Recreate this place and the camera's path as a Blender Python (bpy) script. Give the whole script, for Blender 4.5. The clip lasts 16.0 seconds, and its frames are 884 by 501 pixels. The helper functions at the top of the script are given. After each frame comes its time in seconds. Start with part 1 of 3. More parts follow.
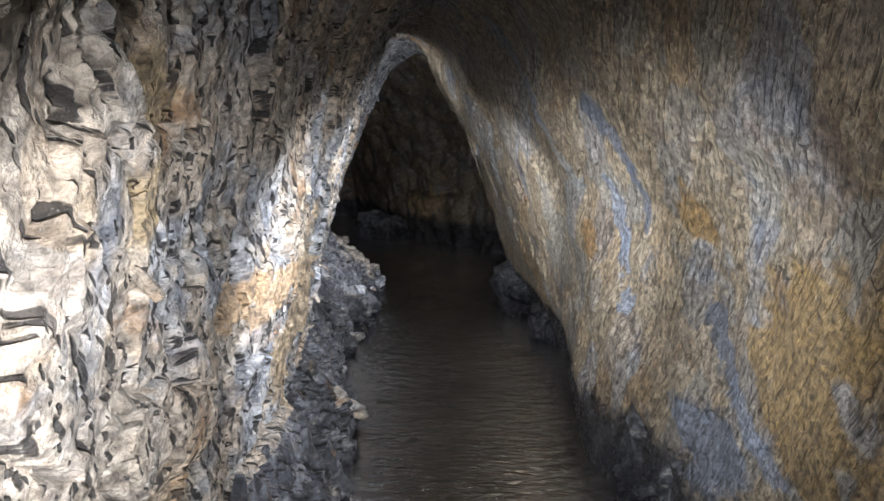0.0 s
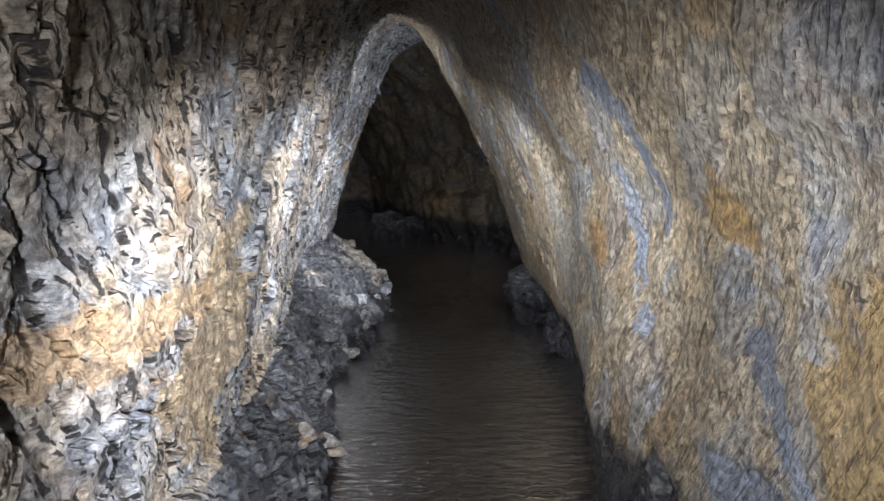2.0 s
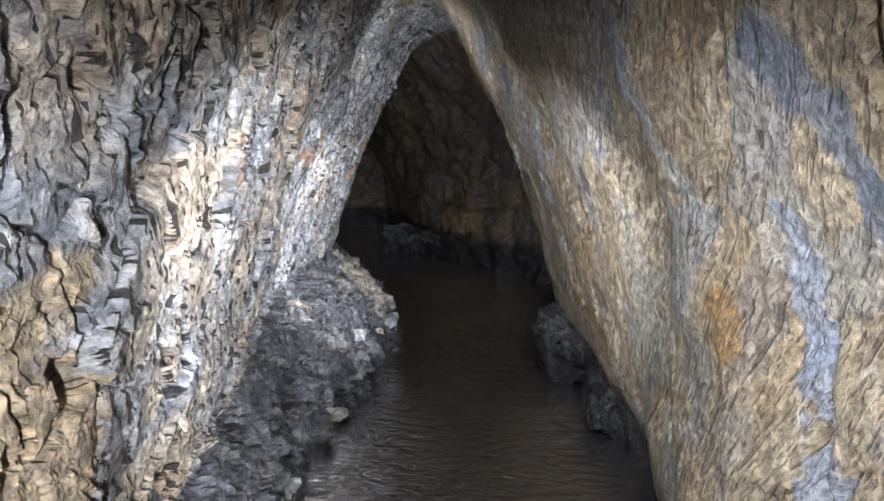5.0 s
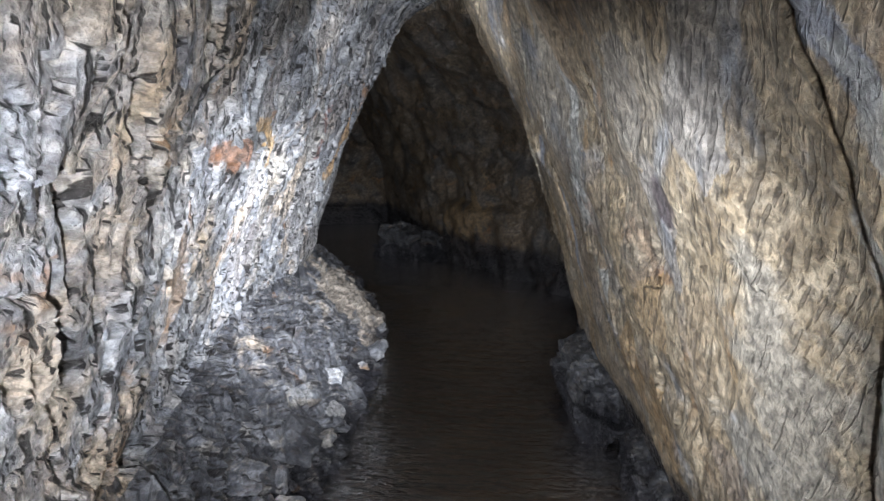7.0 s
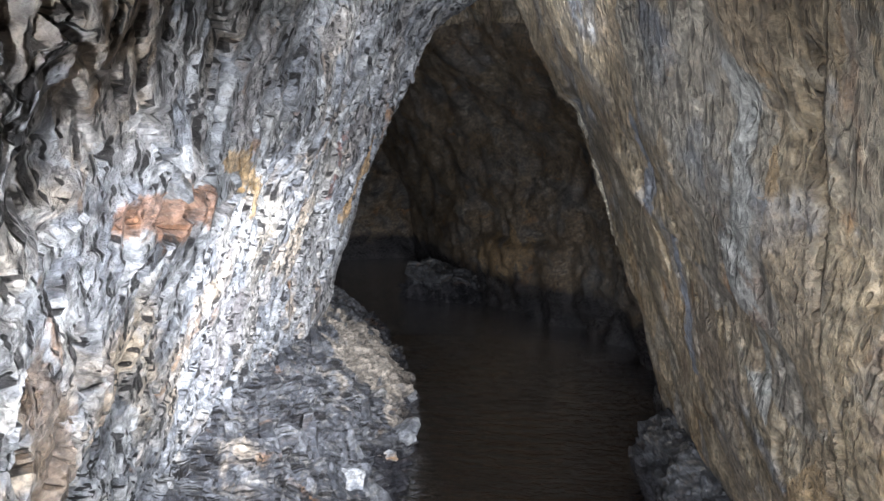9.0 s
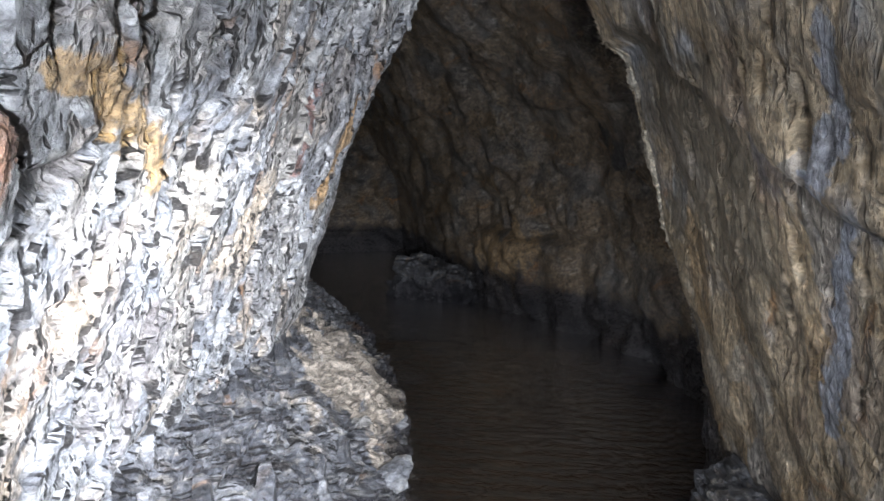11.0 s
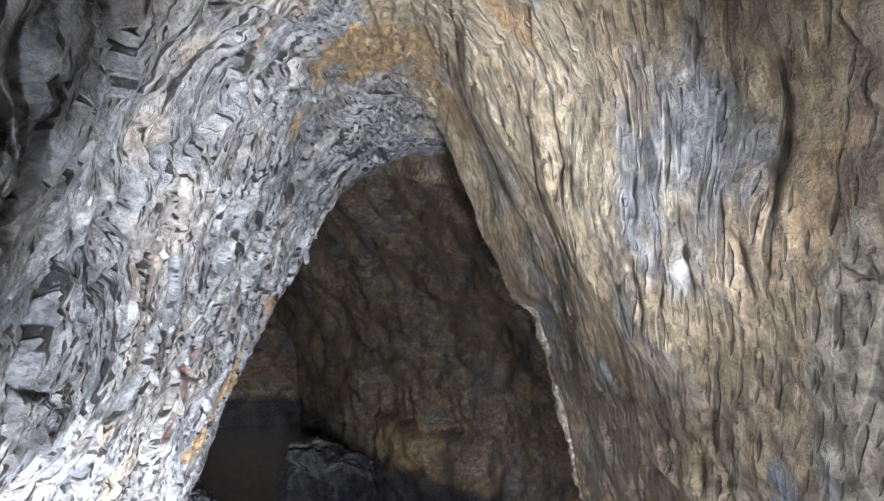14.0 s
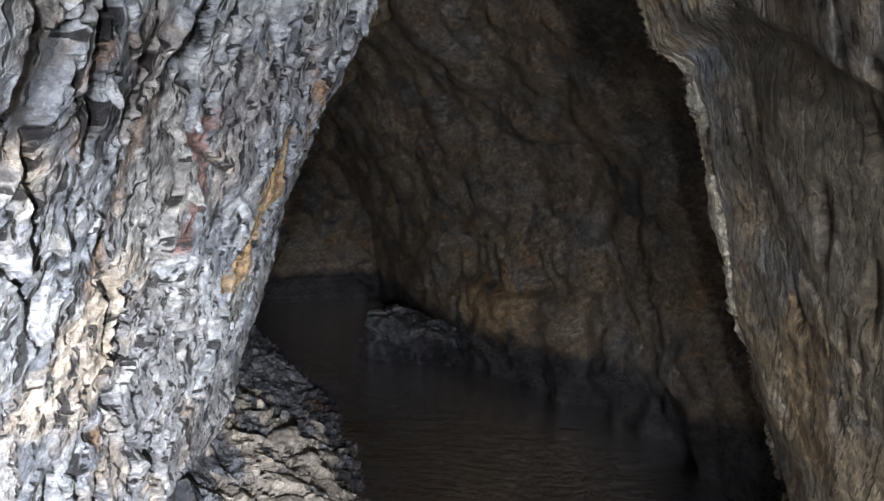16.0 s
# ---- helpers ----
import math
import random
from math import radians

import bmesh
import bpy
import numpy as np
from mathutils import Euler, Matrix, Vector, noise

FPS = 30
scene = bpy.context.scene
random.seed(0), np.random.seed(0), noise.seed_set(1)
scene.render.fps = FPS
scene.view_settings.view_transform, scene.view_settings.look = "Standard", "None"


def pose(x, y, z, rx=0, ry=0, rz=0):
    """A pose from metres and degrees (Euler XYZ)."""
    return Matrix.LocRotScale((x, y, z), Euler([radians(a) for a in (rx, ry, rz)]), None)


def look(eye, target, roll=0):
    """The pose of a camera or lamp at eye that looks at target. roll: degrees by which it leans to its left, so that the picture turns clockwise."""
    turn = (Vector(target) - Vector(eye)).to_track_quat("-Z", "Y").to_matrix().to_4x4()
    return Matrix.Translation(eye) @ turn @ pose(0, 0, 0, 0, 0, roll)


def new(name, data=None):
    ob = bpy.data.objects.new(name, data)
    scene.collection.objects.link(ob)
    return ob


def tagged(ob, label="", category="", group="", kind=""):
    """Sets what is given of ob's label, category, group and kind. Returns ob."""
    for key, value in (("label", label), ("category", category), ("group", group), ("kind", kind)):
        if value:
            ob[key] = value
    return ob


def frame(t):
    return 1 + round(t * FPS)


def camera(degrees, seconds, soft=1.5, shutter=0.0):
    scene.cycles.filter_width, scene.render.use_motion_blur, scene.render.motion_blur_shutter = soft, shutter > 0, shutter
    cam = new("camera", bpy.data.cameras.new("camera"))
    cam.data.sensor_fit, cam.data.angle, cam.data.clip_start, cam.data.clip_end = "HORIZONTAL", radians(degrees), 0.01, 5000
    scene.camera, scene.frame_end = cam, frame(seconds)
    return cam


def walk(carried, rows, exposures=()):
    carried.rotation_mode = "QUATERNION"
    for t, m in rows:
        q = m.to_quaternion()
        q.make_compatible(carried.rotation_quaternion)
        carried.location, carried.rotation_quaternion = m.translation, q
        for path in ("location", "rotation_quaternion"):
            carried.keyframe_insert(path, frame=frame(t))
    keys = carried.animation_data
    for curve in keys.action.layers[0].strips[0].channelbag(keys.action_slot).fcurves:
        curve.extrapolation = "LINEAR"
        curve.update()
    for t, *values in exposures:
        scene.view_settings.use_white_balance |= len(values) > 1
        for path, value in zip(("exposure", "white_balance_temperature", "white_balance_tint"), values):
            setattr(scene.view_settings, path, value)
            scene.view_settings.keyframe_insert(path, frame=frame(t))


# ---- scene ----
cam = camera(62.9, 16.0)
METRES, EYE, TILT, LEAN, TURN = 6.0, 1.44, -8.9, 0.0, 0.0
ROWS = [
    (0.0, 0.0, 0.0, 0.0, 0.0, 0.0, -0.0),
    (0.5, 0.0047, 0.0127, -0.0002, -0.22, -0.01, 0.75),
    (1.0, 0.0169, 0.0337, 0.0002, 0.42, 0.05, 1.7),
    (1.5, 0.0315, 0.0676, 0.004, 1.64, 0.04, 1.98),
    (2.0, 0.0329, 0.0897, 0.0059, 2.59, -0.04, 1.06),
    (2.5, 0.0282, 0.1174, 0.0035, 2.81, 0.13, 0.02),
    (3.0, 0.0222, 0.1684, 0.0144, 2.53, 0.52, -0.65),
    (3.5, 0.0187, 0.1945, 0.0251, 2.26, 0.79, -1.16),
    (6.0, 0.0235, 0.3416, 0.0406, 4.59, -0.08, -2.4),
    (6.5, 0.011, 0.3928, 0.0523, 4.21, -0.42, -2.22),
    (7.0, 0.018, 0.4205, 0.0591, 4.4, -0.39, -2.45),
    (7.5, 0.0235, 0.4457, 0.0635, 5.22, 0.04, -2.62),
    (8.0, 0.0167, 0.4783, 0.0678, 5.92, 0.66, -2.45),
    (8.5, -0.0014, 0.5266, 0.0798, 6.03, 1.11, -1.93),
    (9.0, -0.0084, 0.5554, 0.0839, 6.39, 1.49, -1.67),
    (11.5, -0.0343, 0.7087, 0.0922, 4.81, 0.86, -2.54),
    (12.0, -0.0334, 0.7387, 0.0989, 3.56, 2.33, -2.01),
    (12.5, -0.0399, 0.762, 0.1213, 1.84, 5.65, -2.37),
    (13.0, -0.0398, 0.7338, 0.1402, -0.34, 10.36, -2.96),
    (13.5, -0.035, 0.7087, 0.1577, -2.04, 13.15, -3.1),
    (14.0, -0.0339, 0.7067, 0.1518, -2.32, 12.43, -2.59),
    (14.5, -0.0339, 0.7125, 0.1325, -1.33, 9.53, -1.71),
    (15.0, -0.0366, 0.7448, 0.114, 0.44, 6.5, -1.59),
    (15.5, -0.0364, 0.7795, 0.113, 2.46, 4.42, -1.81),
    (16.0, -0.042, 0.8111, 0.119, 3.81, 3.51, -1.58),
]
EXPOSURES = [(0.0, -0.35), (2.0, -0.2), (3.5, -0.05), (9.0, 0.5), (12.0, 0.85), (12.6, 0.85), (13.5, 1.35), (14.0, 1.35), (15.0, 0.9), (16.0, 0.75)]
walk(cam, [(t, pose(0, 0, EYE, TILT, LEAN, TURN) @ pose(METRES * x, METRES * y, METRES * z, 90 + pitch, roll, yaw)) for t, x, y, z, yaw, pitch, roll in ROWS], EXPOSURES)


# ---- light: the carried torch, stood along the line walked ----
world = bpy.data.worlds.new("world")
world.use_nodes = True
world.node_tree.nodes["Background"].inputs["Color"].default_value = (0.5, 0.55, 0.65, 1)
world.node_tree.nodes["Background"].inputs["Strength"].default_value = 0.0
scene.world = world


def torch(name, eye, target, watts, degrees, blend=1.0, size=0.03, tint=(0.87, 0.92, 1.0)):
    lamp = bpy.data.lights.new(name, "SPOT")
    lamp.energy, lamp.spot_size, lamp.spot_blend, lamp.shadow_soft_size, lamp.color = watts, radians(degrees), blend, size, tint
    ob = new(name, lamp)
    ob.matrix_world = look(eye, target)
    return ob


for y, x, watts, drop, ahead in ((-0.7, 0.05, 100, 0.10, 1.70), (0.10, 0.08, 155, 0.55, 1.35), (1.3, 0.10, 190, 0.75, 1.80), (2.4, 0.10, 175, 0.60, 2.0)):
    torch("torch_light", (x, y, 1.32), (x - 0.95, y + ahead, 1.32 - drop), watts, 76)
for y, x, watts in ((-1.1, 0.0, 70), (0.0, 0.0, 100), (1.05, 0.05, 160), (2.1, 0.05, 100), (3.2, -0.10, 95)):
    torch("torch_light", (x, y, 1.32), (x + 0.95, y + 1.75, 0.85), watts, 70)
torch("torch_light", (0.05, 3.35, 1.32), (-0.95, 5.60, 0.85), 200, 52)
torch("torch_light", (0.02, 4.15, 1.34), (-1.02, 6.10, 0.68), 480, 48)
torch("torch_light", (-0.22, 4.35, 1.30), (0.38, 7.2, 0.75), 55, 48)
torch("torch_light", (0.0, 4.2, 1.40), (-0.60, 7.0, 2.30), 150, 46)
torch("torch_light", (-0.1, 3.9, 1.40), (0.22, 5.6, 1.80), 24, 50)


# ---- materials ----
TURN_IN = 0.358  # dip of the rock's cleavage, radians


class Nodes:
    def __init__(self, name, pitch=0.0):
        self.pitch = pitch  # lean of the grain along the level, radians
        self.mat = bpy.data.materials.new(name)
        self.mat.use_nodes = True
        self.tree = self.mat.node_tree
        self.bsdf = self.tree.nodes["Principled BSDF"]

    def put(self, kind, inputs=(), **props):
        n = self.tree.nodes.new(kind)
        if "operation" in props:
            n.operation = props["operation"]
        if "feature" in props:
            n.feature = props["feature"]
        if "interpolation_type" in props:
            n.interpolation_type = props["interpolation_type"]
        if "data_type" in props:
            n.data_type = props["data_type"]
        if "blend_type" in props:
            n.blend_type = props["blend_type"]
        for k, v in dict(inputs).items():
            if isinstance(v, bpy.types.NodeSocket):
                self.tree.links.new(v, n.inputs[k])
            else:
                n.inputs[k].default_value = v
        return n

    def join(self, a, b):
        self.tree.links.new(a, b)

    def coords(self, scale=None):
        c = self.put("ShaderNodeNewGeometry").outputs["Position"]
        if scale is None:
            return c
        r = self.put("ShaderNodeMapping", {"Vector": c, "Rotation": (self.pitch, TURN_IN, 0)}).outputs[0]
        return self.put("ShaderNodeMapping", {"Vector": r, "Scale": scale}).outputs[0]

    def noise(self, vec, scale, detail=4.0, rough=0.55, warp=0.0):
        return self.put("ShaderNodeTexNoise", {"Vector": vec, "Scale": scale, "Detail": detail, "Roughness": rough, "Distortion": warp}).outputs["Fac"]

    def ramp(self, fac, stops):
        n = self.put("ShaderNodeValToRGB", {"Fac": fac})
        e = n.color_ramp.elements
        e[0].position, e[0].color = stops[0][0], (*stops[0][1], 1)
        e[1].position, e[1].color = stops[-1][0], (*stops[-1][1], 1)
        for p, c in stops[1:-1]:
            k = e.new(p)
            k.color = (*c, 1)
        return n.outputs["Color"]

    def step(self, fac, lo, hi):
        return self.put("ShaderNodeMapRange", {"Value": fac, "From Min": lo, "From Max": hi}, interpolation_type="SMOOTHSTEP").outputs[0]

    def mix(self, fac, a, b, mode="MIX"):
        n = self.put("ShaderNodeMix", data_type="RGBA", blend_type=mode)
        for sock, v in ((n.inputs[0], fac), (n.inputs[6], a), (n.inputs[7], b)):
            if isinstance(v, bpy.types.NodeSocket):
                self.join(v, sock)
            else:
                sock.default_value = v if isinstance(v, float) else (*v, 1)
        return n.outputs[2]

    def math(self, op, a, b=0.0, c=0.0):
        n = self.put("ShaderNodeMath", operation=op)
        for sock, v in zip(n.inputs, (a, b, c)):
            if isinstance(v, bpy.types.NodeSocket):
                self.join(v, sock)
            else:
                sock.default_value = v
        return n.outputs[0]


def rock(name, greys, warm, warm_at, wet_top, streak=(15, 5, 2.4), gloss=0.42, piece=False, chips=1.0, coarse=((20, 32, 50), (8, 13, 20), (6, 9, 15), (24, 52, 84)), spots=(), fade=0.0, patchy=0.30, slit_shade=0.0, pitch=0.0, cracked=1.0, strokes=(), swirl=0.7):
    """Cleaved slate: grey flakes, iron stain, a dark wet tide mark with an uneven edge."""
    m = Nodes(name, pitch)
    c, cs = m.coords(), m.coords(streak)
    cf = m.coords(coarse[0])
    big = m.noise(c, 2.6, 5, 0.6, 0.5)
    mid = m.noise(cs, 1.0, 6, 0.65, 0.4)
    fine = m.noise(cf, 1.0, 5, 0.7)
    grain = m.noise(c, 180, 3, 0.7)
    cell = m.put("ShaderNodeTexVoronoi", {"Vector": m.coords(coarse[1]), "Scale": 1.0, "Randomness": 1.0})
    tone = m.put("ShaderNodeSeparateColor", {"Color": cell.outputs["Color"]}).outputs["Red"]
    grey = m.ramp(m.math("MULTIPLY_ADD", tone, 0.35, m.math("MULTIPLY", mid, 0.75)), [(0.2, greys[0]), (0.48, greys[1]), (0.75, greys[2])])
    stain = m.ramp(m.math("MULTIPLY_ADD", fine, 0.5, m.math("MULTIPLY", mid, 0.6)), [(0.28, warm[0]), (0.5, warm[1]), (0.75, warm[2])])
    where = m.math("ADD", m.math("MULTIPLY", big, 0.8), m.math("MULTIPLY", mid, 0.3))
    xyz = m.put("ShaderNodeSeparateXYZ", {"Vector": c})
    where = m.math("MULTIPLY_ADD", m.math("SUBTRACT", xyz.outputs["Y"], 3.2), -fade, where)
    col = m.mix(m.step(where, warm_at - 0.05, warm_at + 0.07), grey, stain)
    speck = m.noise(m.coords((9, 11, 19)), 1.0, 6, 0.7, 0.3)
    col = m.mix(m.math("MULTIPLY", m.step(speck, 0.53, 0.66), 0.25 + 0.3 * chips), col, (0.56, 0.51, 0.44))
    col = m.mix(m.math("MULTIPLY", m.step(speck, 0.46, 0.34), 0.25 + 0.35 * chips), col, (0.13, 0.095, 0.07))
    rust = m.noise(m.coords((2.5, 3.2, 5.5)), 1.0, 4, 0.6, 0.8)
    col = m.mix(m.math("MULTIPLY", m.step(rust, 0.60, 0.70), 0.75), col, (0.30, 0.15, 0.055))
    drift = m.put("ShaderNodeTexNoise", {"Vector": c, "Scale": 7.0, "Detail": 5.0, "Roughness": 0.6}).outputs["Color"]
    patch = m.put("ShaderNodeTexVoronoi", {"Vector": m.put("ShaderNodeVectorMath", {0: drift, 1: (swirl, swirl, swirl), 2: m.coords((2.5, 3.4, 6.5))}, operation="MULTIPLY_ADD").outputs[0], "Scale": 1.0}).outputs["Color"]
    patch = m.put("ShaderNodeSeparateColor", {"Color": patch})
    hue = m.ramp(patch.outputs["Red"], [(0.0, (0.17, 0.19, 0.23)), (0.22, (0.38, 0.38, 0.36)), (0.42, (0.42, 0.25, 0.10)), (0.58, (0.50, 0.43, 0.32)), (0.75, (0.26, 0.18, 0.14)), (0.88, (0.36, 0.40, 0.46)), (1.0, (0.46, 0.33, 0.20))])
    col = m.mix(m.math("MULTIPLY", m.step(patch.outputs["Green"], 0.25, 0.6), patchy), col, hue)
    flint = m.put("ShaderNodeTexVoronoi", {"Vector": m.coords(tuple(v * 0.8 for v in coarse[3])), "Scale": 1.0}).outputs["Color"]
    flint = m.put("ShaderNodeSeparateColor", {"Color": flint})
    shade = m.math("MULTIPLY_ADD", flint.outputs["Green"], 0.25 + 0.6 * chips, 0.85 - 0.32 * chips)
    col = m.mix(1.0, col, m.put("ShaderNodeCombineColor", {"Red": shade, "Green": shade, "Blue": shade}).outputs[0], "MULTIPLY")
    # joint cracks: the shade inside them is painted near black, the bump dips too
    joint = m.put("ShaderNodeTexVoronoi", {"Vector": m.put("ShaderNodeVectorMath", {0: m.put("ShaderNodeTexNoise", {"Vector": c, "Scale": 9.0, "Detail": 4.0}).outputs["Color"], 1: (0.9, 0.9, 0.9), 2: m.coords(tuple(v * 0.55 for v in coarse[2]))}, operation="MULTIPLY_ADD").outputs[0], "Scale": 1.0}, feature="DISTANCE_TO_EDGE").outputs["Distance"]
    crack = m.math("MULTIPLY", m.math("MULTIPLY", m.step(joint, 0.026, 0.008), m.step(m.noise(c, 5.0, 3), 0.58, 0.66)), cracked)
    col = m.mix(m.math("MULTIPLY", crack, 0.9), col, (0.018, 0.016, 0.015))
    # slits too small for the mesh: their shade goes into the colour
    if slit_shade:
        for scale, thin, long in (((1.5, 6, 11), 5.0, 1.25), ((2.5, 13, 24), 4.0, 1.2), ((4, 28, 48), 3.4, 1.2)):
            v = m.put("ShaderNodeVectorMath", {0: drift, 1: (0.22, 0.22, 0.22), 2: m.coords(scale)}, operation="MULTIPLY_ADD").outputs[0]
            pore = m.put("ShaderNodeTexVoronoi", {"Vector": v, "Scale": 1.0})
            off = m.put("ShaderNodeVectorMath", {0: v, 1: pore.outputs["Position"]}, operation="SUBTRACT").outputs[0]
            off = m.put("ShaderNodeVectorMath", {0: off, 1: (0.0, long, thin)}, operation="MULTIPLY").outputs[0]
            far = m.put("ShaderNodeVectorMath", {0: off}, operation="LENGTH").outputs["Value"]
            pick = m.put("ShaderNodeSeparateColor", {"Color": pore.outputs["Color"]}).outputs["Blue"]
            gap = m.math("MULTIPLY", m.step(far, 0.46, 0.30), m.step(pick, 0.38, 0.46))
            crack = m.math("MAXIMUM", crack, m.math("MULTIPLY", gap, slit_shade))
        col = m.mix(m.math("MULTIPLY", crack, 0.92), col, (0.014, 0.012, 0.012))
    if spots:
        stray = m.put("ShaderNodeTexNoise", {"Vector": m.coords((6, 5, 3)), "Scale": 1.0, "Detail": 5.0}).outputs["Color"]
        stray = m.put("ShaderNodeVectorMath", {0: stray, 1: (0.5, 0.5, 0.5)}, operation="SUBTRACT").outputs[0]
        for place, size, tint in spots:
            at = m.put("ShaderNodeVectorMath", {0: stray, 1: (size * 3.6,) * 3, 2: c}, operation="MULTIPLY_ADD").outputs[0]
            off = m.put("ShaderNodeVectorMath", {0: at, 1: place}, operation="DISTANCE").outputs["Value"]
            on = m.math("SUBTRACT", 1.0, m.step(off, size * 0.75, size * 1.05))
            shade = m.mix(m.step(fine, 0.3, 0.7), tuple(v * 0.55 for v in tint), tint)
            col = m.mix(m.math("MULTIPLY", on, 0.85), col, shade)
    if strokes:
        bend_by = m.put("ShaderNodeTexNoise", {"Vector": c, "Scale": 6.0, "Detail": 6.0, "Roughness": 0.65}).outputs["Color"]
        bent = m.put("ShaderNodeVectorMath", {0: bend_by, 1: (0.0, 0.26, 0.26), 2: c}, operation="MULTIPLY_ADD").outputs[0]
        for y0, z0, y1, z1, width, tint in strokes:
            size = (y1 - y0) ** 2 + (z1 - z0) ** 2
            off = m.put("ShaderNodeVectorMath", {0: bent, 1: (0.0, y0 + 0.13, z0 + 0.13)}, operation="SUBTRACT").outputs[0]
            off = m.put("ShaderNodeVectorMath", {0: off, 1: (0.0, 1.0, 1.0)}, operation="MULTIPLY").outputs[0]
            run = m.put("ShaderNodeVectorMath", {0: off, 1: (0.0, (y1 - y0) / size, (z1 - z0) / size)}, operation="DOT_PRODUCT").outputs["Value"]
            run = m.math("MINIMUM", m.math("MAXIMUM", run, 0.0), 1.0)
            foot_at = m.put("ShaderNodeCombineXYZ", {"Y": m.math("MULTIPLY", run, y1 - y0), "Z": m.math("MULTIPLY", run, z1 - z0)}).outputs[0]
            gap = m.put("ShaderNodeVectorMath", {0: off, 1: foot_at}, operation="DISTANCE").outputs["Value"]
            on = m.math("SUBTRACT", 1.0, m.step(gap, width * 0.7, width * 1.1))
            shade = m.mix(m.step(fine, 0.3, 0.7), tuple(v * 0.6 for v in tint), tint)
            col = m.mix(m.math("MULTIPLY", on, 0.78), col, shade)
    col = m.mix(m.math("MULTIPLY", m.step(fine, 0.52, 0.30), 0.55), col, (0.05, 0.045, 0.045), "MIX")
    pits = m.noise(c, 42, 7, 0.72, 0.3)
    mottle = m.math("MULTIPLY_ADD", m.step(pits, 0.36, 0.62), 0.80, 0.62)
    col = m.mix(1.0, col, m.put("ShaderNodeCombineColor", {"Red": mottle, "Green": mottle, "Blue": mottle}).outputs[0], "MULTIPLY")
    col = m.mix(m.math("MULTIPLY", m.step(grain, 0.58, 0.75), 0.35), col, (0.62, 0.60, 0.56))
    tide = m.math("ADD", xyz.outputs["Z"], m.math("MULTIPLY", m.math("SUBTRACT", m.noise(c, 3.2, 6, 0.65), 0.5), 0.55))
    wet = m.math("SUBTRACT", 1.0, m.step(tide, wet_top - 0.06, wet_top + 0.07))
    dark = m.ramp(mid, [(0.3, (0.012, 0.012, 0.016)), (0.55, (0.035, 0.034, 0.04)), (0.75, (0.10, 0.095, 0.10))])
    col = m.mix(m.math("MULTIPLY", wet, 0.93), col, dark)
    if piece:
        shade = m.math("MULTIPLY_ADD", m.put("ShaderNodeObjectInfo").outputs["Random"], 0.6, 0.65)
        col = m.mix(1.0, col, m.put("ShaderNodeCombineColor", {"Red": shade, "Green": shade, "Blue": shade}).outputs[0], "MULTIPLY")
    m.join(col, m.bsdf.inputs["Base Color"])
    rough = m.math("MULTIPLY_ADD", fine, 0.35, gloss - 0.12)
    m.join(m.math("MULTIPLY_ADD", wet, -0.15, rough), m.bsdf.inputs["Roughness"])
    m.bsdf.inputs["Specular IOR Level"].default_value = 0.6
    height = m.math("ADD", m.math("MULTIPLY", fine, 0.7), m.math("MULTIPLY", tone, 0.35))
    height = m.math("MULTIPLY_ADD", grain, 0.25, height)
    height = m.math("MULTIPLY_ADD", pits, 1.5, height)
    height = m.math("MULTIPLY_ADD", crack, -1.2, height)
    height = m.math("MULTIPLY_ADD", flint.outputs["Green"], 0.35, height)
    for scale, amount in ((coarse[2], 1.0), (coarse[3], 0.5)):
        v = m.coords(scale)
        chip = m.put("ShaderNodeTexVoronoi", {"Vector": v, "Scale": 1.0})
        lean = m.put("ShaderNodeVectorMath", {0: chip.outputs["Color"], 1: (0.5, 0.5, 0.5)}, operation="SUBTRACT").outputs[0]
        off = m.put("ShaderNodeVectorMath", {0: v, 1: chip.outputs["Position"]}, operation="SUBTRACT").outputs[0]
        facet = m.put("ShaderNodeVectorMath", {0: lean, 1: off}, operation="DOT_PRODUCT").outputs["Value"]
        height = m.math("MULTIPLY_ADD", facet, amount * chips * 2.2, height)
    b = m.put("ShaderNodeBump", {"Height": height, "Strength": 1.0, "Distance": 0.014})
    m.join(b.outputs[0], m.bsdf.inputs["Normal"])
    return m.mat


GREY = ((0.10, 0.105, 0.12), (0.27, 0.28, 0.31), (0.50, 0.50, 0.51))
SLATE = ((0.035, 0.036, 0.042), (0.13, 0.135, 0.155), (0.32, 0.325, 0.345))
DARK = ((0.022, 0.022, 0.026), (0.075, 0.078, 0.092), (0.22, 0.225, 0.245))
TAN = ((0.20, 0.15, 0.105), (0.42, 0.33, 0.245), (0.58, 0.51, 0.435))
OCHRE = ((0.17, 0.125, 0.075), (0.36, 0.275, 0.175), (0.52, 0.44, 0.33))
BROWN = ((0.10, 0.075, 0.05), (0.24, 0.18, 0.12), (0.36, 0.28, 0.19))
SMOOTH = ((20, 36, 50), (6, 10, 15), (4, 6, 10), (24, 44, 62))
LEFT_SPOTS = (((-0.45, 2.40, 0.85), 0.32, (0.58, 0.43, 0.27)), ((-0.42, 0.85, 1.45), 0.13, (0.50, 0.36, 0.20)))
ROOF_SPOTS = (((-0.33, 6.0, 2.27), 0.26, (0.48, 0.31, 0.15)),)
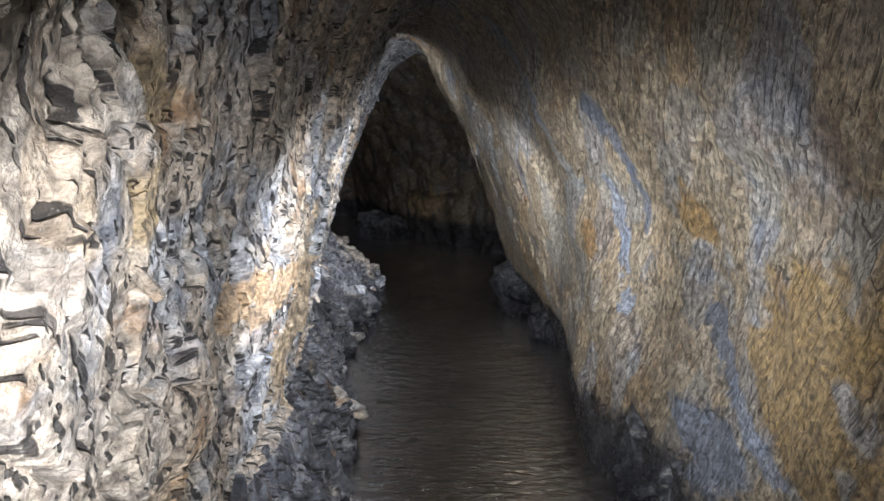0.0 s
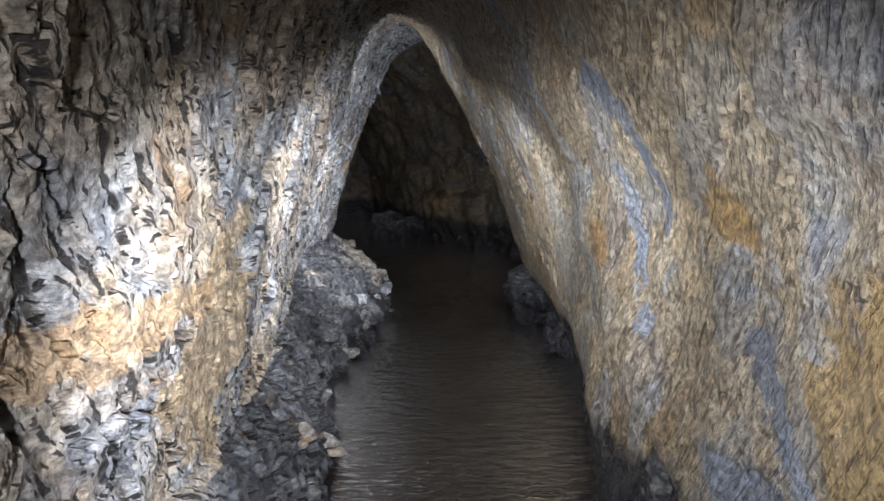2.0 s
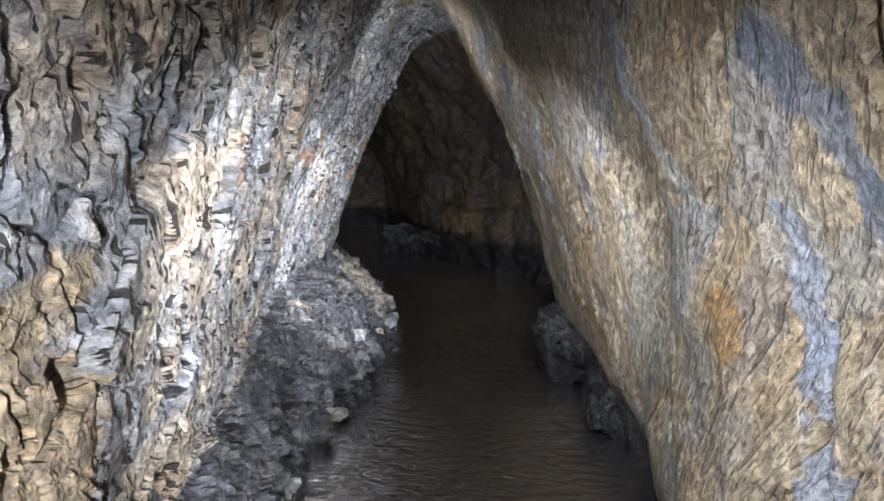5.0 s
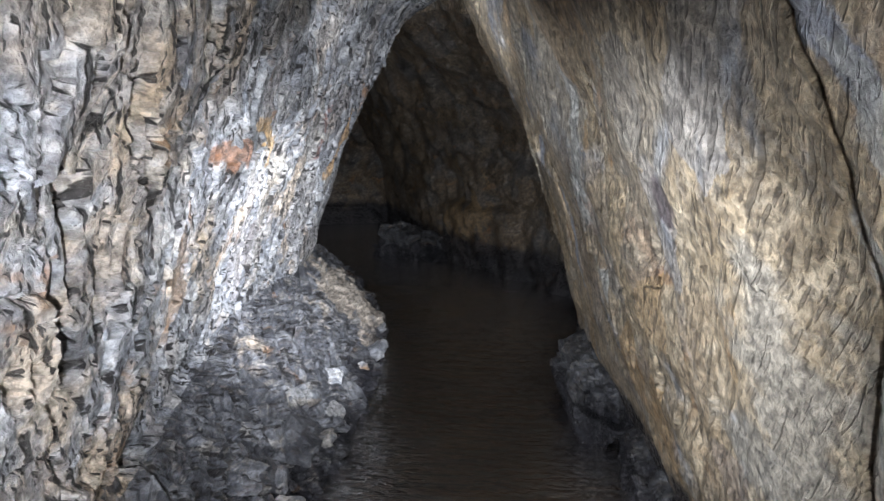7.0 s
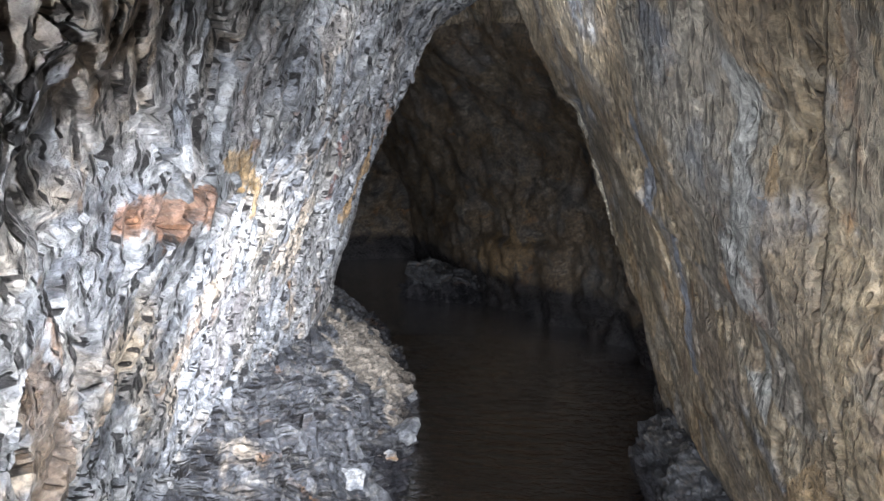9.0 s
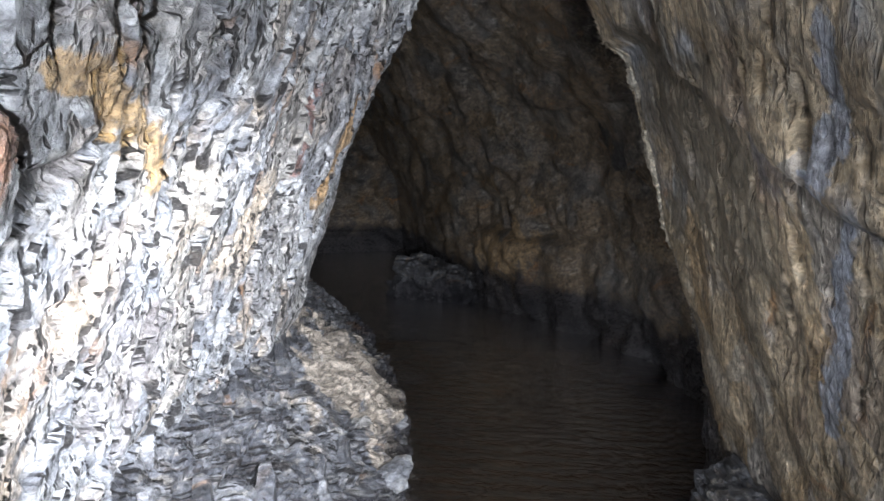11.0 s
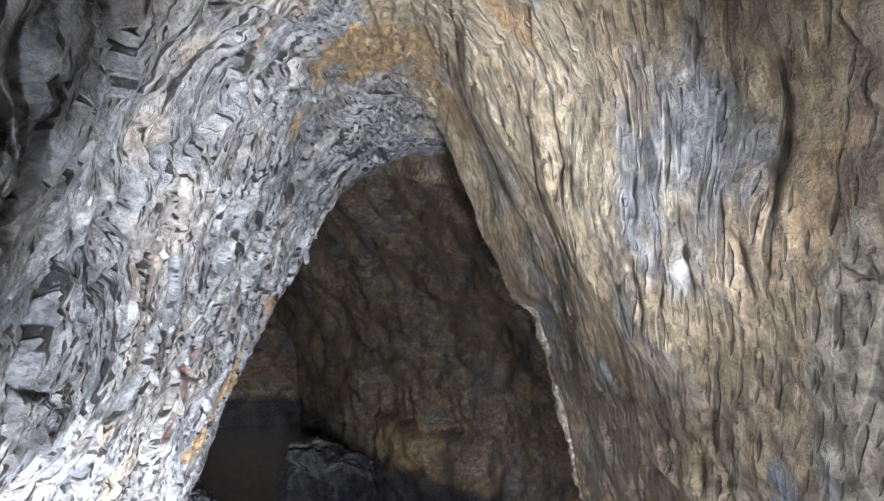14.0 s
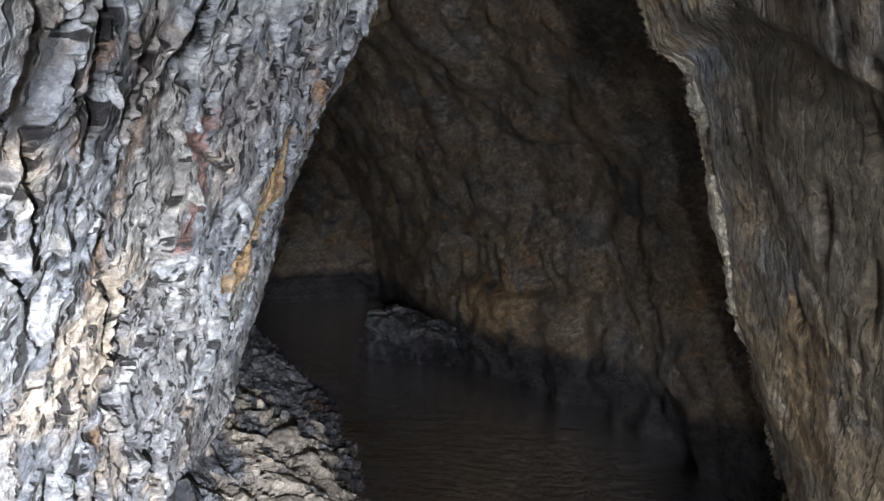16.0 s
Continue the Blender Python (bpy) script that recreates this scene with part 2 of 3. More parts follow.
RIGHT_SPOTS = (((0.45, 4.0, 1.30), 0.07, (0.13, 0.10, 0.11)), ((0.95, 1.75, 0.85), 0.32, (0.44, 0.29, 0.12)), ((0.86, 2.35, 1.20), 0.13, (0.44, 0.27, 0.10)), ((0.62, 3.2, 1.0), 0.10, (0.48, 0.28, 0.11)),
               ((0.28, 6.0, 1.3), 0.45, (0.20, 0.165, 0.12)), ((0.50, 3.7, 0.85), 0.30, (0.42, 0.38, 0.32)), ((0.85, 2.25, 0.45), 0.18, (0.22, 0.25, 0.31)))
FAR_SPOTS = (((0.30, 8.7, 1.35), 0.22, (0.05, 0.055, 0.065)), ((-0.45, 9.85, 0.50), 0.45, (0.44, 0.30, 0.165)), ((-0.55, 10.0, 0.85), 0.16, (0.40, 0.24, 0.12)))
LEDGE_SPOTS = (((-0.80, 7.6, 0.20), 0.80, (0.56, 0.48, 0.40)),)
# BROWN at about 0.6: the torch's falloff with distance, put into the colour
DIM_BROWN = ((0.06, 0.042, 0.028), (0.15, 0.108, 0.07), (0.25, 0.19, 0.13))
BLUE, SLATY, PALE = (0.34, 0.38, 0.47), (0.16, 0.19, 0.25), (0.50, 0.50, 0.48)
RIGHT_STROKES = ((3.55, 1.95, 3.36, 1.48, 0.055, BLUE), (3.36, 1.48, 3.30, 1.20, 0.035, PALE), (2.98, 1.26, 2.93, 1.00, 0.045, BLUE), (2.93, 1.00, 2.87, 0.78, 0.05, BLUE),
                 (2.86, 1.56, 2.70, 1.34, 0.055, SLATY), (2.70, 1.34, 2.75, 1.10, 0.040, SLATY), (2.32, 0.88, 2.15, 0.66, 0.050, SLATY), (2.15, 0.66, 1.90, 0.50, 0.06, BLUE),
                 (3.46, 1.30, 3.44, 1.00, 0.055, PALE), (4.55, 1.55, 5.0, 0.9, 0.035, PALE), (5.1, 1.5, 5.6, 0.8, 0.03, BLUE))
LEFT_STROKES = ((4.33, 1.34, 4.72, 1.30, 0.045, (0.42, 0.21, 0.12)), (4.80, 1.42, 5.36, 1.27, 0.035, (0.50, 0.32, 0.14)), (4.15, 1.15, 4.32, 0.85, 0.05, (0.22, 0.15, 0.10)),
                (1.46, 1.08, 2.3, 1.02, 0.06, (0.55, 0.36, 0.20)), (6.22, 1.50, 6.28, 1.28, 0.04, (0.36, 0.19, 0.16)), (6.66, 1.48, 6.70, 1.15, 0.04, (0.48, 0.29, 0.12)))
LEAN_IN, LEAN_OUT = 0.95, 1.05
# both walls and the ledge carry slits with painted shade
M_LEFT = rock("left_wall_rock", GREY, TAN, 0.555, 0.10, spots=LEFT_SPOTS + ROOF_SPOTS, fade=0.030, chips=0.4, gloss=0.36, slit_shade=1.0, patchy=0.25, streak=(4, 6.5, 11), pitch=LEAN_IN, strokes=LEFT_STROKES)
M_RIGHT = rock("right_wall_rock", GREY, OCHRE, 0.45, 0.30, gloss=0.36, chips=0.32, streak=(3, 3.5, 8), pitch=LEAN_OUT, coarse=SMOOTH, spots=RIGHT_SPOTS + ROOF_SPOTS, patchy=0.45, strokes=RIGHT_STROKES, slit_shade=0.5, cracked=0.5)
# far rock painted darker, as the torches ahead light it too strongly
M_FAR = rock("dimmed_far_rock", ((0.04, 0.038, 0.036), (0.11, 0.098, 0.088), (0.20, 0.175, 0.15)), DIM_BROWN, 0.50, 0.34, gloss=0.38, chips=0.25, patchy=0.15, streak=(5, 4, 3), coarse=SMOOTH, spots=FAR_SPOTS, cracked=0.0)
M_LEDGE = rock("ledge_rock", DARK, TAN, 0.70, 0.08, gloss=0.30, patchy=0.0, slit_shade=1.0, chips=0.35, spots=LEDGE_SPOTS, pitch=LEAN_IN)
M_BOULDER = rock("boulder_rock", ((0.02, 0.02, 0.024), (0.06, 0.062, 0.072), (0.16, 0.165, 0.18)), BROWN, 0.70, 0.16, gloss=0.32, chips=0.8, patchy=0.0)
M_FLAKE = rock("flake_rock", GREY, TAN, 0.555, -1.0, piece=True, fade=0.030, spots=LEFT_SPOTS, chips=0.3, pitch=LEAN_IN)
M_SLAB = rock("slab_rock", DARK, BROWN, 0.70, 0.06, gloss=0.32, chips=0.35, patchy=0.0, piece=True, spots=LEDGE_SPOTS)


def water_material():
    m = Nodes("stream_water")
    m.bsdf.inputs["Base Color"].default_value = (0.32, 0.19, 0.105, 1)
    m.bsdf.inputs["Transmission Weight"].default_value = 1.0
    m.bsdf.inputs["Roughness"].default_value = 0.03
    m.bsdf.inputs["IOR"].default_value = 1.28
    c = m.coords()
    ripple = m.noise(m.put("ShaderNodeMapping", {"Vector": c, "Scale": (9, 34, 1)}).outputs[0], 1.0, 3, 0.55, 1.2)
    crest = m.math("POWER", m.math("SUBTRACT", 1.0, m.math("ABSOLUTE", m.math("MULTIPLY_ADD", ripple, 4.0, -2.0))), 3.0)
    ripple = m.math("MULTIPLY_ADD", crest, 0.5, ripple)
    b = m.put("ShaderNodeBump", {"Height": ripple, "Strength": 0.8, "Distance": 0.008})
    m.join(b.outputs[0], m.bsdf.inputs["Normal"])
    return m.mat


def bed_material():
    m = Nodes("stream_bed_silt")
    c = m.coords()
    col = m.ramp(m.noise(c, 9, 6, 0.65), [(0.3, (0.018, 0.011, 0.007)), (0.52, (0.05, 0.032, 0.02)), (0.72, (0.15, 0.10, 0.06))])
    m.join(col, m.bsdf.inputs["Base Color"])
    m.bsdf.inputs["Roughness"].default_value = 0.8
    b = m.put("ShaderNodeBump", {"Height": m.noise(c, 40, 5), "Strength": 0.8, "Distance": 0.02})
    m.join(b.outputs[0], m.bsdf.inputs["Normal"])
    return m.mat


# ---- rock relief ----
def hashed(i, j, k, salt):
    n = (i.astype(np.int64) * 73856093) ^ (j.astype(np.int64) * 19349663) ^ (k.astype(np.int64) * 83492791) ^ (salt * 2654435761)
    n = (n ^ (n >> 13)) * 1274126177 & 0x7FFFFFFF
    n = (n ^ (n >> 16)) * 668265263 & 0x7FFFFFFF
    return ((n ^ (n >> 15)) & 0xFFFFFF).astype(np.float32) / 0xFFFFFF


def smooth(p, scale, salt):
    """Value noise, -0.5 to 0.5."""
    q = p * scale
    f0 = np.floor(q)
    f = (q - f0).astype(np.float32)
    f = f * f * (3 - 2 * f)
    i = f0.astype(np.int64)
    out = 0
    for a in (0, 1):
        for b in (0, 1):
            for c in (0, 1):
                w = (f[:, 0] if a else 1 - f[:, 0]) * (f[:, 1] if b else 1 - f[:, 1]) * (f[:, 2] if c else 1 - f[:, 2])
                out = out + w * hashed(i[:, 0] + a, i[:, 1] + b, i[:, 2] + c, salt)
    return out - 0.5


def fractal(p, scale, salt, octaves=4, gain=0.5):
    total, amp = 0, 1.0
    for o in range(octaves):
        total = total + amp * smooth(p, scale * 2.03 ** o, salt + o)
        amp *= gain
    return total


def flakes(q, salt):
    """Broken faces: each cell is a tilted facet. Returns height (about -0.5 to 0.5), distance from the joint, a number for each cell."""
    base = np.floor(q).astype(np.int64)
    n = len(q)
    best, second, height, ident = np.full(n, 9.0, np.float32), np.full(n, 9.0, np.float32), np.zeros(n, np.float32), np.zeros(n, np.float32)
    for a in (-1, 0, 1):
        for b in (-1, 0, 1):
            for c in (-1, 0, 1):
                i, j, k = base[:, 0] + a, base[:, 1] + b, base[:, 2] + c
                r = [hashed(i, j, k, salt + s) for s in range(3)]
                dx, dy, dz = q[:, 0] - i - r[0], q[:, 1] - j - r[1], q[:, 2] - k - r[2]
                d = np.sqrt(dx * dx + dy * dy + dz * dz).astype(np.float32)
                near = d < best
                second = np.where(near, best, np.minimum(second, d))
                if near.any():
                    key = (r[0] * 7.13 + r[1] * 3.71 + r[2] * 5.39) % 1.0
                    h = key - 0.5 + (r[1] - 0.5) * 0.9 * dx + (r[2] - 0.5) * 0.9 * dy + (r[0] - 0.5) * 0.9 * dz
                    height, ident = np.where(near, h, height), np.where(near, key, ident)
                    best = np.where(near, d, best)
    return height, second - best, ident, best


def slits(q, sizes, wide, tall, share, salt):
    """Open slits down the dip, one in each of some cells: 1 inside, 0 outside."""
    base = np.floor(q).astype(np.int64)
    out = np.zeros(len(q), np.float32)
    for b in (-1, 0, 1):
        for c in (-1, 0, 1):
            i, j, k = base[:, 0], base[:, 1] + b, base[:, 2] + c
            r = [hashed(i, j, k, salt + s) for s in range(3)]
            dy, dz = (q[:, 1] - j - r[1]) * sizes[1], (q[:, 2] - k - r[2]) * sizes[2]
            size = 0.5 + 0.8 * r[0]
            d = np.sqrt((dy / (wide * size)) ** 2 + (dz / (tall * size)) ** 2)
            out = np.maximum(out, soft(d, 1.1, 0.55) * (r[0] > share))
    return out


CLEAVE = np.array(((0.937, 0, 0.350), (0, 1, 0), (-0.350, 0, 0.937)))


def cleaved(p, sizes, dip=0.0):
    """Coordinates along the cleavage: across the plates, then down their dip along the level, then up across the dip."""
    q = p @ CLEAVE.T
    c, d = np.cos(dip), np.sin(dip)
    return np.stack((q[:, 0], q[:, 1] * c - q[:, 2] * d, q[:, 1] * d + q[:, 2] * c), -1) / np.array(sizes)


def soft(x, lo, hi):
    t = np.clip((x - lo) / (hi - lo), 0, 1)
    return t * t * (3 - 2 * t)


# ---- plan of the level: stations along the walk, then round the bend ----
ST = [-1.5, 0.4, 1.2, 2.0, 2.6, 3.2, 4.0, 4.8, 5.6, 6.3, 6.8, 7.2, 7.8, 8.6, 9.6, 10.6, 11.6]
LX = [-0.55, -0.48, -0.44, -0.41, -0.43, -0.48, -0.60, -0.76, -0.87, -0.90, -0.88, -0.93, -1.26, -1.55, -1.95, -2.5, -3.1]
LY = [-1.5, 0.4, 1.2, 2.0, 2.6, 3.2, 4.0, 4.8, 5.6, 6.3, 6.75, 7.2, 7.7, 8.5, 9.6, 11.0, 12.8]
RX = [0.75, 0.95, 1.00, 0.92, 0.78, 0.64, 0.45, 0.35, 0.30, 0.27, 0.245, 0.40, 0.56, 0.38, -0.28, -0.95, -1.9]
RY = [-1.5, 0.4, 1.2, 2.0, 2.6, 3.2, 4.0, 4.8, 5.6, 6.3, 6.8, 7.15, 8.0, 8.9, 9.85, 10.75, 13.3]
TOP = [2.05, 2.08, 2.1, 2.12, 2.12, 2.12, 2.12, 2.14, 2.22, 2.27, 2.26, 2.26, 2.55, 2.75, 2.7, 2.4, 2.0]
LEFT_LEAN = [0.25, 0.25, 0.20, 0.20, 0.24, 0.26, 0.30, 0.32, 0.34, 0.34, 0.34, 0.3, 0.3, 0.3, 0.3, 0.3, 0.3]
RIGHT_LEAN = [0.3, 0.3, 0.30, 0.36, 0.38, 0.40, 0.38, 0.38, 0.38, 0.37, 0.36, 0.2, 0.2, 0.24, 0.28, 0.3, 0.3]
FOOT = [0.25, 0.25, 0.26, 0.28, 0.32, 0.40, 0.40, 0.57, 0.75, 0.76, 0.73, 0.70, 0.88, 0.95, 0.9, 0.6, 0.4]

stations = np.concatenate((np.arange(-1.5, 0.3, 0.03), np.arange(0.3, 7.0, 0.0072), np.arange(7.0, 11.6, 0.022)))
N_WALL, N_TOP = 280, 150


def along(values):
    """A value at every station, rounded between the given ones."""
    fine = np.interp(stations, ST, values)
    dense = np.linspace(-1.5, 11.6, 400)
    d = np.interp(dense, ST, values)
    kernel = np.ones(9) / 9
    d = np.convolve(np.pad(d, 4, mode="edge"), kernel, mode="valid")
    return 0.75 * np.interp(stations, dense, d) + 0.25 * fine


lx, ly, rx, ry, top = along(LX), along(LY), along(RX), along(RY), along(TOP)
lean_l, lean_r, foot = along(LEFT_LEAN), along(RIGHT_LEAN), along(FOOT)
spring = top - 0.36
bend = soft(stations, 6.9, 7.4)


def inward(lean, z, curve, low=1.0):
    up = np.maximum(z - 1.2, 0)
    return lean * up + lean * low * np.minimum(z - 1.2, 0) + curve * up * up


def plan():
    n = len(stations)
    sx, sy = rx - lx, ry - ly
    wide = np.hypot(sx, sy)
    sx, sy = sx / wide, sy / wide
    u = np.linspace(0, 1, N_WALL)[None, :]
    zl = -0.3 + (spring[:, None] + 0.3) * u
    il = inward(lean_l[:, None], zl, 0.10)
    il = il + foot[:, None] * np.clip(1 - np.maximum(zl, 0) / 0.52, 0, 1) ** 0.85
    left = np.stack((lx[:, None] + sx[:, None] * il, ly[:, None] + sy[:, None] * il, zl), -1)
    zr = spring[:, None] - (spring[:, None] + 0.3) * u
    ir = inward(lean_r[:, None], zr, 0.07 + 0.35 * bend[:, None], soft(stations[:, None], 3.1, 4.3))
    # the lower slab stands back under a lip on the last stretch of the right wall
    lip = 1.66 - 0.42 * np.maximum(6.15 - stations[:, None], 0)
    back = soft(zr, lip + 0.02, lip - 0.03) * soft(stations[:, None], 4.4, 5.3)
    ir = ir - 0.055 * back - 0.24 * soft(stations[:, None] - 0.45 * (1.71 - zr), 6.50, 6.53) * (1 - soft(stations[:, None], 7.5, 8.2))
    right = np.stack((rx[:, None] - sx[:, None] * ir, ry[:, None] - sy[:, None] * ir, zr), -1)
    a, b = left[:, -1:, :], right[:, :1, :]
    w = np.linspace(0, 1, N_TOP + 2)[None, 1:-1, None]
    mid = a * (1 - w) + b * w
    mid[:, :, 2] += (top - spring)[:, None] * np.sin(np.pi * w[:, :, 0]) ** 0.75
    return np.concatenate((left, mid, right), 1)


grid = plan()
rows_n, cols_n = grid.shape[:2]


def relief(grid):
    gy, gx = np.gradient(grid, axis=0), np.gradient(grid, axis=1)
    nrm = np.cross(gy, gx)
    nrm /= np.linalg.norm(nrm, axis=2, keepdims=True) + 1e-9
    mid = np.stack((0.5 * (lx + rx), 0.5 * (ly + ry), np.full(len(stations), 1.1)), -1)[:, None, :]
    nrm *= np.sign(((mid - grid) * nrm).sum(2, keepdims=True) + 1e-9)
    p = grid.reshape(-1, 3)
    col = np.tile(np.arange(cols_n), rows_n)
    side = soft(col, N_WALL + 20, N_WALL + N_TOP - 10)  # 0 on the broken left wall, 1 on the smooth right wall
    far = np.repeat(soft(stations, 6.6, 7.2), cols_n)
    low = soft(p[:, 2], 0.60, 0.42) * (1 - side)
    warp = np.stack([fractal(p, 3.0, 40 + i, 3) for i in range(3)], -1) * 0.06
    pw = p + warp
    ragged = p + np.stack([fractal(p, 16.0, 44 + i, 2) for i in range(3)], -1) * 0.010 + 0.05 * warp
    dip = 0.95 + 0.10 * side
    h = 0.07 * fractal(p, 1.3, 1, 3) + 0.035 * fractal(p, 4.5, 7, 2)
    # broken plates in three sizes: each stands a little proud of its neighbour or behind it
    roof = soft(col, N_WALL - 60, N_WALL + 10) * soft(col, N_WALL + N_TOP + 60, N_WALL + N_TOP - 10)
    grow = np.stack(((1 + side) * (1 - 0.72 * roof), 1 + 0.4 * side, 1 + 1.2 * side), -1)
    h1, e1, k1, _ = flakes(cleaved(ragged, (0.70, 0.26, 0.17), dip) / grow, 11)
    h2, e2, k2, _ = flakes(cleaved(ragged, (0.40, 0.10, 0.065), dip) / grow, 23)
    h4, e4, k4, _ = flakes(cleaved(ragged, (0.20, 0.042, 0.028), dip) / grow, 37)
    rough = (1 - 0.86 * side) * (1 - 0.85 * far)
    h += h1 * 0.030 * rough + h2 * 0.011 * rough + h4 * 0.003 * (1 - 0.6 * side)
    h += 0.008 * fractal(p, 38.0, 61, 3, 0.6) * (1 - 0.5 * side)
    h -= 0.030 * soft(e1, 0.05, 0.0) * (k1 > 0.55) * rough
    h -= 0.016 * soft(e2, 0.10, 0.0) * (k2 > 0.62) * rough
    flock = soft(fractal(p, 2.6, 171, 2), -0.15, 0.2)
    for sizes, wide, tall, deep, share, salt in (((0.60, 0.22, 0.11), 0.070, 0.019, 0.11, 0.58, 91), ((0.40, 0.13, 0.07), 0.042, 0.013, 0.06, 0.60, 97)):
        h -= (1 - 0.8 * side) * (1 - 0.6 * roof) * flock * deep * slits(cleaved(p + 0.25 * warp, sizes, dip), np.array(sizes), wide, tall, share, salt)
    # the ledge at the foot is bedded in thin plates that dip to the water
    beds = cleaved(pw, (0.05, 0.16, 0.22))
    h3, e3, k3, _ = flakes(beds, 77)
    tread = (cleaved(pw + 1.2 * warp, (0.055, 1, 1))[:, 0] + 1.5 * smooth(p, 2.0, 83)) % 1.0
    h += low * (h3 * 0.035 - 0.018 * soft(e3, 0.12, 0.0) + 0.040 * (tread - 0.5))
    lumps = side * far
    h += lumps * (0.16 * fractal(p, 2.2, 131, 3) + 0.05 * fractal(p, 7.0, 141, 3))
    # two plates at the near end of the left wall overlap the rest, each with an open joint behind it
    for y0, z0, slope, proud, deep, wide, z_lo in ((0.95, 1.32, -1.25, 0.050, 0.09, 0.022, 1.04), (1.17, 1.37, -1.45, 0.022, 0.10, 0.020, 1.25)):
        off = p[:, 1] - y0 - (p[:, 2] - z0) / slope * np.where(p[:, 2] > z0, 1.0, 1.25) - 0.6 * warp[:, 1] - 0.05 * fractal(p, 5.0, 47, 3)
        on = (1 - side) * soft(p[:, 2], z_lo - 0.03, z_lo + 0.08)
        h += proud * soft(off, 0.01, -0.02) * (1 - side) * soft(p[:, 2], 0.7, 1.0)
        h -= on * deep * soft(np.abs(off - 0.02), wide, 0.3 * wide)
    # the far wall's lower block, broken off level at knee height
    st = np.repeat(stations, cols_n)
    on = side * soft(st, 9.05, 9.15) * soft(st, 10.3, 10.2)
    edge = 0.68 + 0.06 * fractal(p, 3.0, 55, 2)
    h += on * 0.10 * soft(p[:, 2], edge + 0.02, edge - 0.02)
    notch = on * soft(p[:, 2], 1.0, 0.96) * (np.floor((st + 0.4 * warp[:, 0]) * 5.5) % 2)
    h -= 0.05 * notch * soft(p[:, 2], edge - 0.02, edge + 0.02)
    # hollows where blocks have dropped out of the left wall
    for y0, z0, tall, wide, deep in ((4.52, 1.34, 0.07, 0.035, 0.12), (4.34, 1.10, 0.10, 0.030, 0.13), (4.40, 0.84, 0.08, 0.040, 0.14), (5.05, 1.55, 0.06, 0.025, 0.10), (3.62, 1.02, 0.08, 0.030, 0.12), (2.55, 1.02, 0.05, 0.022, 0.09), (6.05, 1.62, 0.09, 0.020, 0.10), (5.85, 0.95, 0.06, 0.022, 0.10)):
        dz = p[:, 2] - z0 + 0.3 * warp[:, 0]
        dy = (p[:, 1] - y0 + 0.70 * dz + 0.5 * warp[:, 2]) / 1.9
        h -= (1 - side) * deep * soft(np.sqrt((dy / wide) ** 2 + (dz / tall) ** 2), 1.1, 0.6)
    # stepped joints in the right wall
    for y0, tilt, deep, z_lo, z_hi in ((2.90, 0.10, 0.06, 0.74, 1.05), (3.48, -0.10, 0.11, 0.60, 1.75), (3.30, 0.25, 0.05, 0.35, 0.9), (4.15, -0.08, 0.04, 0.7, 1.35), (4.50, -0.48, 0.08, 0.75, 1.52), (2.66, -0.25, 0.04, 1.0, 1.7)):
        gap = p[:, 1] - y0 - tilt * (p[:, 2] - 1.2) + 0.6 * warp[:, 2]
        on = side * soft(p[:, 2], z_lo - 0.06, z_lo + 0.06) * soft(p[:, 2], z_hi + 0.06, z_hi - 0.06)
        h -= on * (deep * soft(np.abs(gap), 0.022, 0.006) + 0.02 * soft(gap, 0.0, 0.02) * soft(gap, 0.5, 0.05))
    out = p + nrm.reshape(-1, 3) * h[:, None]
    return out.reshape(rows_n, cols_n, 3), nrm


skin, skin_normal = relief(grid)


def sheet(name, pts, material, label="", category="", kind="structure", flip=False, crisp=False):
    r, c = pts.shape[:2]
    me = bpy.data.meshes.new(name)
    i = np.arange(r * c).reshape(r, c)
    quads = np.stack((i[:-1, :-1], i[1:, :-1], i[1:, 1:], i[:-1, 1:]), -1).reshape(-1, 4)
    if flip:
        quads = quads[:, ::-1]
    me.vertices.add(r * c)
    me.vertices.foreach_set("co", np.ascontiguousarray(pts.reshape(-1), dtype=np.float32))
    me.loops.add(quads.size)
    me.loops.foreach_set("vertex_index", np.ascontiguousarray(quads.reshape(-1), dtype=np.int32))
    me.polygons.add(len(quads))
    me.polygons.foreach_set("loop_start", np.arange(0, quads.size, 4, dtype=np.int32))
    me.update(calc_edges=True)
    if crisp:
        me.attributes.new("sharp_face", "BOOLEAN", "FACE").data.foreach_set("value", np.ones(len(quads), dtype=bool))
    me.materials.append(material)
    return tagged(new(name, me), label, category, kind=kind)


cut = int(np.searchsorted(stations, 6.86))
far_cut = int(np.searchsorted(stations, 7.0))
FOOT_COL = int(N_WALL * 0.8 / 2.1)
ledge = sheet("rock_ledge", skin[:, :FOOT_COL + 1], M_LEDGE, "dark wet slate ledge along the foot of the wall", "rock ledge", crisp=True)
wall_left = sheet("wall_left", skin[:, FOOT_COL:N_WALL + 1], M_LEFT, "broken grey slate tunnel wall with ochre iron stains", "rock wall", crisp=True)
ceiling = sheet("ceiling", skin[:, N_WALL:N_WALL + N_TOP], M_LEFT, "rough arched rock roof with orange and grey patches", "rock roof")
ceiling.data.materials.append(M_RIGHT)
meet = np.tile(np.arange(N_TOP - 1), rows_n - 1) + 60 * fractal(grid[:-1, N_WALL:N_WALL + N_TOP - 1].reshape(-1, 3), 3.0, 611, 5, 0.6)
ceiling.data.polygons.foreach_set("material_index", (meet > 0.60 * N_TOP).astype(np.int32))
